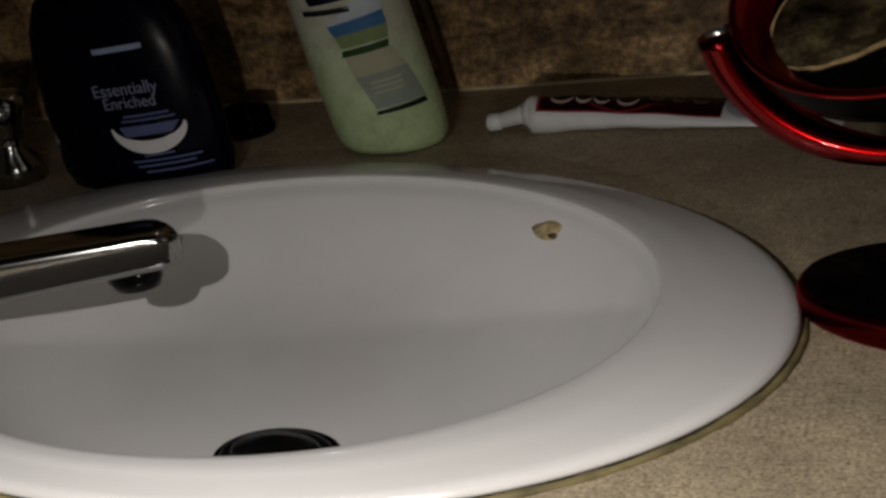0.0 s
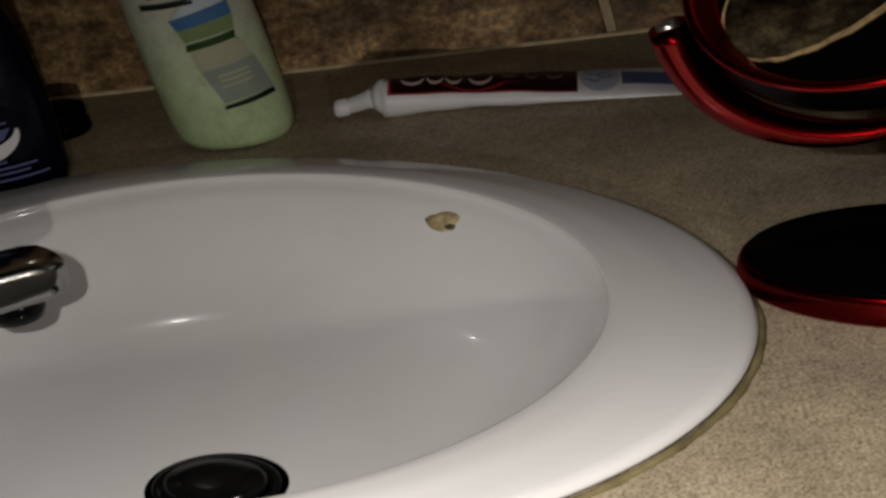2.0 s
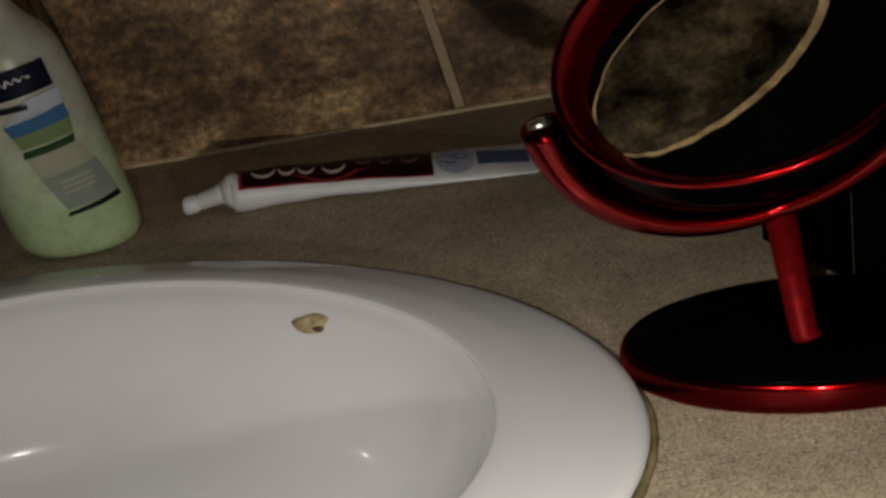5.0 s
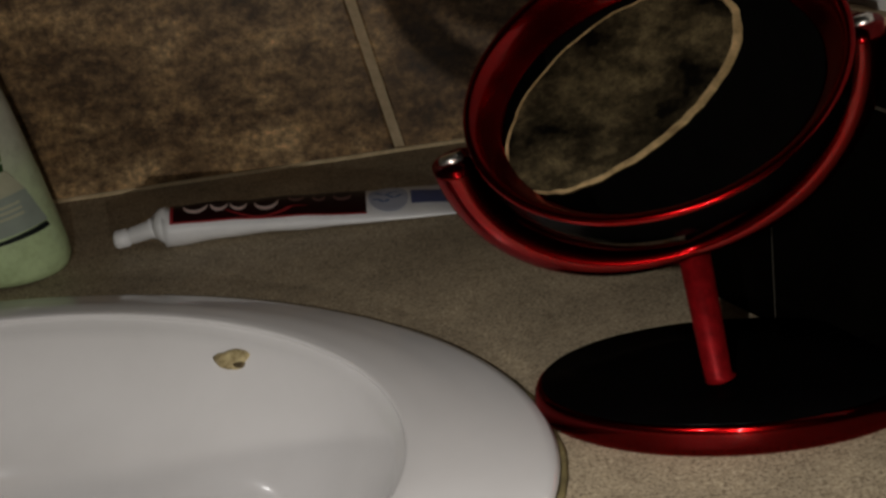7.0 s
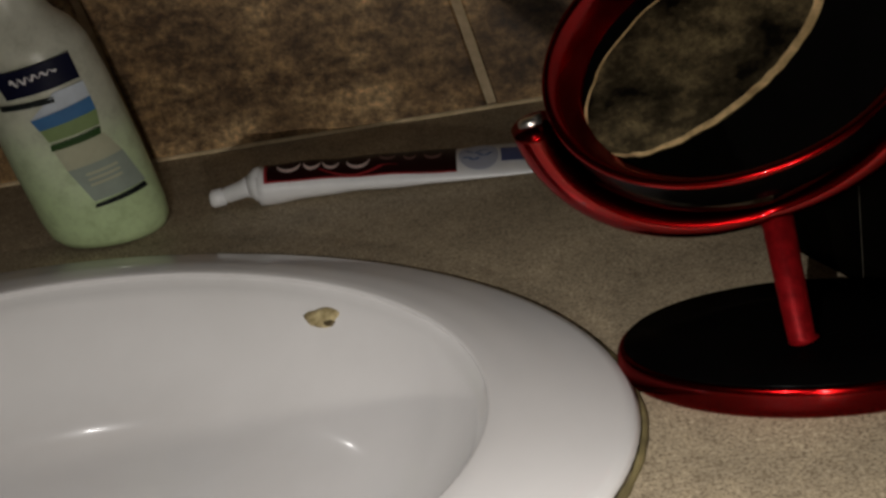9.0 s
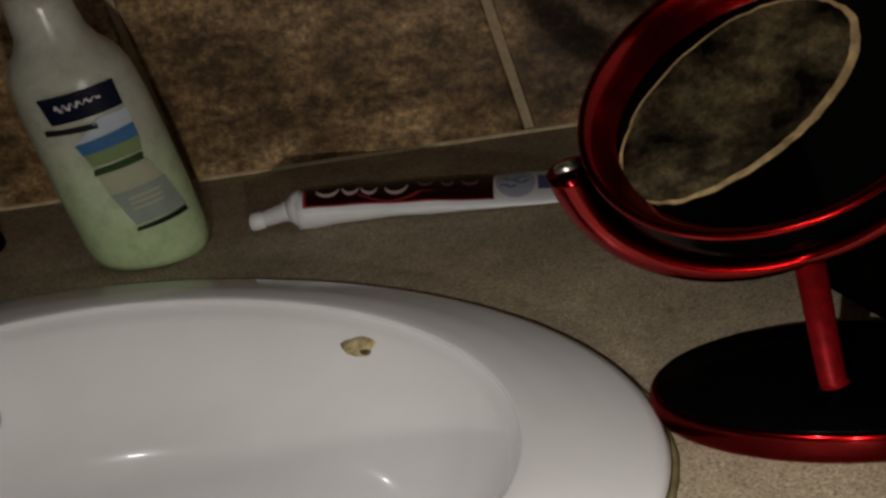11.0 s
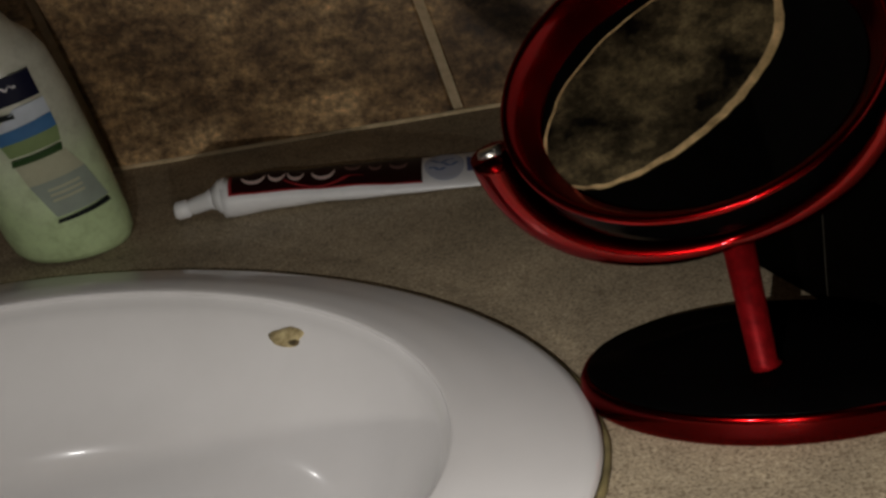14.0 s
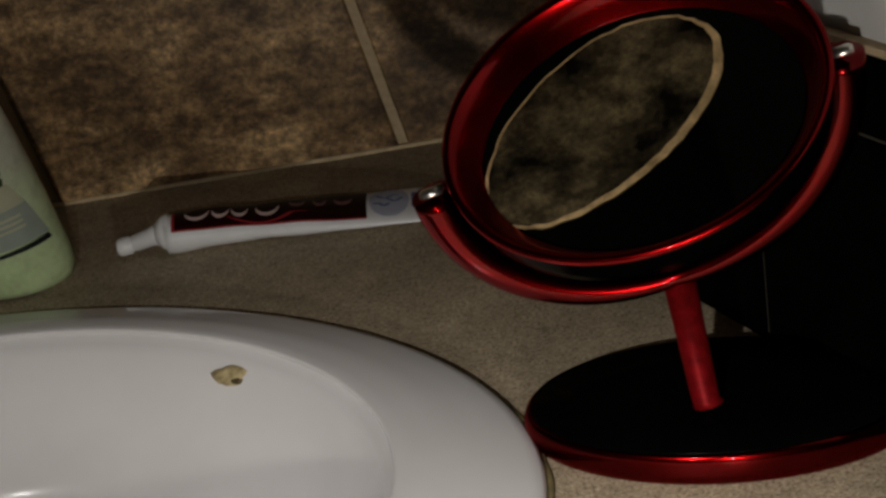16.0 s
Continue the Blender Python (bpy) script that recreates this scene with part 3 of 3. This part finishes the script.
# ---------------------------------------------------------------- toothpaste
def make_toothpaste():
    ob = thing("toothpaste_tube", "squeezed white toothpaste tube with a dark red print, capped", "toothpaste")
    a, b = Vector((0.086, -0.101, 0)), Vector((0.257, -0.101, 0))
    ax = (b - a)
    ln = ax.length
    ax.normalize()
    ac = Vector((-ax.y, ax.x, 0))

    def section(t):
        w = 0.0125 + 0.0075 * min(1, t * 1.3)
        h = max(0.0013, 0.0098 * (1 - t) ** 0.7)
        return w, h

    def surf(t, s, proud=0.0):
        w, h = section(t)
        ang = math.pi * s
        off = 0.003 * math.sin(6 * t) * (1 - t)
        return a + ax * (ln * t) + ac * (-math.cos(ang) * (w + proud) + off) + Vector((0, 0, h + math.sin(ang) * (h + proud) * (1 + 0.05 * math.sin(17 * t) + 0.05 * math.sin(31 * t + 4 * s))))

    bm = bmesh.new()
    rows = []
    for i in range(41):
        t = i / 40
        rows.append([bm.verts.new(surf(t, 2 * k / 28)) for k in range(28)])
    for p, q in zip(rows, rows[1:]):
        for k in range(28):
            j = (k + 1) % 28
            bm.faces.new((p[k], p[j], q[j], q[k]))
    bm.faces.new(rows[0])
    bm.faces.new(rows[-1])
    bmesh.ops.recalc_face_normals(bm, faces=bm.faces)
    part("tube_body", bm, TUBE_WHITE, ob)
    shoulder = tube_along([a + Vector((0, 0, 0.0112)) + ax * d for d in (0.002, -0.002, -0.006)], [0.0100, 0.0092, 0.0058], 28)
    part("shoulder", shoulder, TUBE_WHITE, ob)
    capm = tube_along([a + Vector((0, 0, 0.0112 - 0.0042 * k)) + ax * d for k, d in ((0, -0.005), (0.2, -0.007), (0.22, -0.0085), (0.75, -0.0185), (0.78, -0.0192), (0.84, -0.0200), (0.86, -0.0208), (1.0, -0.0265), (1.0, -0.028))], [0.0056, 0.0058, 0.0050, 0.0046, 0.0040, 0.0040, 0.0050, 0.0050, 0.0038], 28)
    part("cap", capm, TUBE_WHITE, ob, "white screw cap")
    part("print_panel", grid_on(lambda t, s: surf(t, s, 0.0004), span(0.03, 0.63, 24), span(0.20, 0.86, 12)), DARK_RED, ob, "dark red printed panel")
    part("print_edge", grid_on(lambda t, s: surf(t, s, 0.0006), span(0.028, 0.63, 24), span(0.185, 0.215, 3)), RED_EDGE, ob)
    part("print_edge", grid_on(lambda t, s: surf(t, s, 0.0006), span(0.026, 0.036, 3), span(0.185, 0.86, 10)), RED_EDGE, ob)
    for i, (t0, t1) in enumerate(((0.066, 0.142), (0.150, 0.205), (0.210, 0.262), (0.285, 0.36), (0.39, 0.44), (0.465, 0.505), (0.53, 0.585))):
        lo, hi = (0.34, 0.62) if i < 4 else (0.44, 0.62)
        mid = (t0 + t1) / 2
        bm = bmesh.new()
        rows = []
        for q in range(9):
            ang = math.pi * (1.05 + 0.9 * q / 8)
            t = mid + (t1 - t0) / 2 * math.cos(ang)
            s = (lo + hi) / 2 + (hi - lo) * 0.5 * math.sin(ang)
            rows.append((bm.verts.new(surf(t, s, 0.0009)), bm.verts.new(surf(t, s + 0.06, 0.0009))))
        for p, r in zip(rows, rows[1:]):
            bm.faces.new((p[0], p[1], r[1], r[0]))
        part("brand_stroke", bm, PINKISH if i < 4 else DULL_PINK, ob)
    bm = bmesh.new()
    mid = bm.verts.new(surf(0.70, 0.5, 0.001))
    lp = [bm.verts.new(surf(0.70 + 0.062 * math.cos(q), 0.48 + 0.27 * math.sin(q), 0.0009)) for q in span(0, 2 * math.pi, 25)[:-1]]
    for i in range(24):
        bm.faces.new((mid, lp[i], lp[(i + 1) % 24]))
    part("round_emblem", bm, EMBLEM_PALE, ob, "pale blue round emblem")
    swoosh = [(0.20 + 0.25 * q, 0.36 - 0.13 * math.sin(math.pi * min(1.0, q * 1.25)) ** 0.8) for q in span(0, 1, 25)]
    part("swoosh_line", ribbon(lambda t, s: surf(t, s, 0.0008), swoosh, [0.008 + 0.016 * math.sin(math.pi * i / 24) for i in range(25)]), RED_EDGE, ob, "red swoosh print")
    for k, (t0, t1) in enumerate(((0.655, 0.70), (0.69, 0.745), (0.66, 0.73))):
        wave = [(t0 + (t1 - t0) * q, 0.42 + 0.07 * k + 0.03 * math.sin(7 * q + k)) for q in span(0, 1, 13)]
        part("emblem_stroke", ribbon(lambda t, s: surf(t, s, 0.0012), wave, 0.014), EMBLEM_BLUE, ob)
    part("print_band", grid_on(lambda t, s: surf(t, s, 0.0005), span(0.77, 0.93, 10), span(0.35, 0.62, 6)), MID_BLUE, ob)
    return ob


make_toothpaste()


# ---------------------------------------------------------------- make-up mirror
def make_mirror():
    ob = thing("makeup_mirror", "red metallic tabletop mirror on an oval foot, tilted upwards", "mirror")
    bx, by, ba, bb, bt = 0.3344, -0.3354, 0.0748, 0.0409, radians(-10.0)
    foot = [(0.0, 1.0), (0.0015, 1.03), (0.005, 1.036), (0.0095, 1.022), (0.0118, 1.004), (0.0130, 0.986), (0.0130, 0.97), (0.0115, 0.965)]
    part("foot", loft([(bx - 0.14 * z, by, z, ba * k, bb * k, bt) for z, k in foot], 96), RED, ob, "glossy dark red oval foot")
    part("foot_plate", loft([(bx - 0.14 * z, by, z, ba * k, bb * k, bt) for z, k in ((0.0122, 0.972), (0.0134, 0.974), (0.0141, 0.968), (0.0142, 0.5))], 96), BLACK, ob, "black gloss top of the foot")
    fx, fy = 0.3281, -0.3458
    part("stem", tube_along([(fx, fy, 0.0135), (fx, fy, 0.0165), (fx - 0.0008, fy + 0.001, 0.018), (0.3230, -0.3340, 0.0685)], [0.0063, 0.0062, 0.0054, 0.0062], 24), STEM_RED, ob, "satin red stem")
    c = Vector((0.3105, -0.340, 0.1340))
    u = Vector((0.0725, -0.010, 0.018))
    down = Vector((0.0112, 0.002, -0.0645))
    arc = [c + u * math.cos(q) + down * math.sin(q) for q in span(0.0, math.pi, 49)]
    part("yoke", tube_along(arc, [0.0034 + 0.0050 * abs(math.cos(q)) ** 0.8 for q in span(0, math.pi, 49)], 18, flat=1.1, up=Vector((0.2, 1, 0.1))), YOKE_RED, ob, "red curved yoke")
    un = u.normalized()
    for s in (-1, 1):
        p = c + u * s
        part("pivot_screw", tube_along([p - un * s * 0.004, p + un * s * 0.0035, p + un * s * 0.005], [0.0027, 0.0027, 0.0018], 18), CHROME, ob, "chrome pivot screw")
    tilt = radians(58)
    dn = (down - un * down.dot(un)).normalized()
    fw = un.cross(dn)
    if fw.y > 0:
        fw = -fw
    w = dn * math.cos(tilt) + fw * math.sin(tilt)
    n = un.cross(w)
    if n.z < 0:
        n = -n
    mc = c - w * 0.002 + un * 0.003
    
    def place(a, b, h=0.0):
        return mc + un * a + w * b + n * h

    A, B = 0.0705, 0.0578

    def turned(profile):
        bm = bmesh.new()
        qs = span(0, 2 * math.pi, 97)[:-1]
        rows = [[bm.verts.new(place((A + g) * math.cos(q), (B + g) * math.sin(q), h)) for q in qs] for g, h in profile]
        for p, r in zip(rows, rows[1:]):
            for i in range(96):
                j = (i + 1) % 96
                bm.faces.new((p[i], r[i], r[j], p[j]))
        return bm, rows

    # dished red bezel, high at its outer edge
    bm, rows = turned([(0.0002, 0.0074), (0.0002, 0.0080), (-0.0006, 0.0089), (-0.0022, 0.0092), (-0.0036, 0.0080), (-0.0058, 0.0045), (-0.0085, -0.0005), (-0.0105, -0.0045), (-0.0115, -0.0060)])
    bmesh.ops.recalc_face_normals(bm, faces=bm.faces)
    part("bezel", bm, BEZEL_RED, ob, "dished red bezel")
    bm, rows = turned([(0.0001, 0.0075), (-0.0002, -0.002), (-0.0012, -0.0090), (-0.0055, -0.0145), (-0.0160, -0.0172), (-0.0300, -0.0180)])
    bm.faces.new(rows[-1])
    bmesh.ops.recalc_face_normals(bm, faces=bm.faces)
    part("housing", bm, BLACK, ob, "black rear housing")
    GA, GB = A - 0.0115, B - 0.0115
    bm = bmesh.new()
    mid = bm.verts.new(place(0, 0, -0.0065))
    rows = []
    for k in (0.25, 0.5, 0.75, 1.0):
        rows.append([bm.verts.new(place(GA * k * math.cos(q), GB * k * math.sin(q), -0.0065 + 0.0012 * k * k)) for q in span(0, 2 * math.pi, 97)[:-1]])
    for i in range(96):
        bm.faces.new((mid, rows[0][i], rows[0][(i + 1) % 96]))
    for p, r in zip(rows, rows[1:]):
        for i in range(96):
            j = (i + 1) % 96
            bm.faces.new((p[i], r[i], r[j], p[j]))
    part("mirror_glass", bm, GLASS, ob, "concave mirror glass")
    # Patch laid on the glass: a reflection of tiles put into colour and shape.
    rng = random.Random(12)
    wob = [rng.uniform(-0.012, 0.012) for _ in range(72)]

    def reflection_at(q, k, i):
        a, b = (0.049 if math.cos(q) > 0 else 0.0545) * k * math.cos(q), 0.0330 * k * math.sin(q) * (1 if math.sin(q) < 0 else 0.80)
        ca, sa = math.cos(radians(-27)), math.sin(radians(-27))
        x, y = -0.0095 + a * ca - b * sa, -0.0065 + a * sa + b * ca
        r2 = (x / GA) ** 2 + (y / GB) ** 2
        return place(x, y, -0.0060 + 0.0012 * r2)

    for name, k0, k1, mat, lab in (("reflection_patch", 0.0, 0.95, REFLECTION, "brown mottled patch painted on the glass as a reflection of tiles"), ("reflection_rim", 0.95, 1.0, REFLECTION_EDGE, "pale ragged edge of the painted reflection")):
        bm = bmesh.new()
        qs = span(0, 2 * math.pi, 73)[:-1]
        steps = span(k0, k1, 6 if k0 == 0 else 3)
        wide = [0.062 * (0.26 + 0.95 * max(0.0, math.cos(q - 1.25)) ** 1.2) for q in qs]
        rows = [[bm.verts.new(reflection_at(q, (k if k < 0.94 else 1 - (1 - k) / 0.05 * wide[i] * 1.6) * (1 + (wob[i] if k > 0.9 else 0)), i)) for i, q in enumerate(qs)] for k in steps if k > 0]
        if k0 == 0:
            m0 = bm.verts.new(reflection_at(0, 0.0, 0))
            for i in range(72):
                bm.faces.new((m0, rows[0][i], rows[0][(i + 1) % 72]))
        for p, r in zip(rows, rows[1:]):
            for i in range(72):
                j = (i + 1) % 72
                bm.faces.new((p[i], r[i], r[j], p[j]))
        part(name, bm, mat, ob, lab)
    return ob


make_mirror()


# ---------------------------------------------------------------- tiled side wall, shadow put into its colour
def make_side_wall():
    p0, d = Vector((0.3640, -0.2813, 0)), Vector((0.46, -0.89, 0)).normalized()
    out = Vector((d.y, -d.x, 0))

    def slab(a0, a1, z0, z1, f0, f1):
        bm = bmesh.new()
        c = [p0 + d * a + out * f + Vector((0, 0, z)) for z in (z0, z1) for a, f in ((a0, f0), (a1, f0), (a1, f1), (a0, f1))]
        v = [bm.verts.new(q) for q in c]
        for q in ((0, 1, 2, 3), (7, 6, 5, 4), (0, 4, 5, 1), (1, 5, 6, 2), (2, 6, 7, 3), (3, 7, 4, 0)):
            bm.faces.new([v[k] for k in q])
        bmesh.ops.recalc_face_normals(bm, faces=bm.faces)
        return bm

    wall = tagged(part("wall_side", slab(-0.055, 0.55, 0.0, 0.147, -0.06, -0.002), SHADED_GROUT, smooth=False), "tiled side wall beside the makeup mirror, its shadow put into near-black colour", "wall", kind="structure")
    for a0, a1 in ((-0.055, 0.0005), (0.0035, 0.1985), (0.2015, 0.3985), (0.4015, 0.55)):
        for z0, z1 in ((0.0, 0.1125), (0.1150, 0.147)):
            part("tile", slab(a0, a1, z0, z1, -0.004, 0.0), SHADE_BLACK, wall, smooth=False)
    tagged(part("wall_side_upper", slab(-0.055, 0.55, 0.150, 2.29, -0.06, -0.004), WALL, smooth=False), "plain grey-white painted wall above the shade-coloured tiles", "wall", kind="structure")
    tagged(part("trim", slab(-0.055, 0.55, 0.147, 0.150, -0.06, 0.001), GROUT, smooth=False), "thin pale trim along the top of the shade-coloured tiles", "trim", kind="structure")


make_side_wall()
make_tiled_wall()
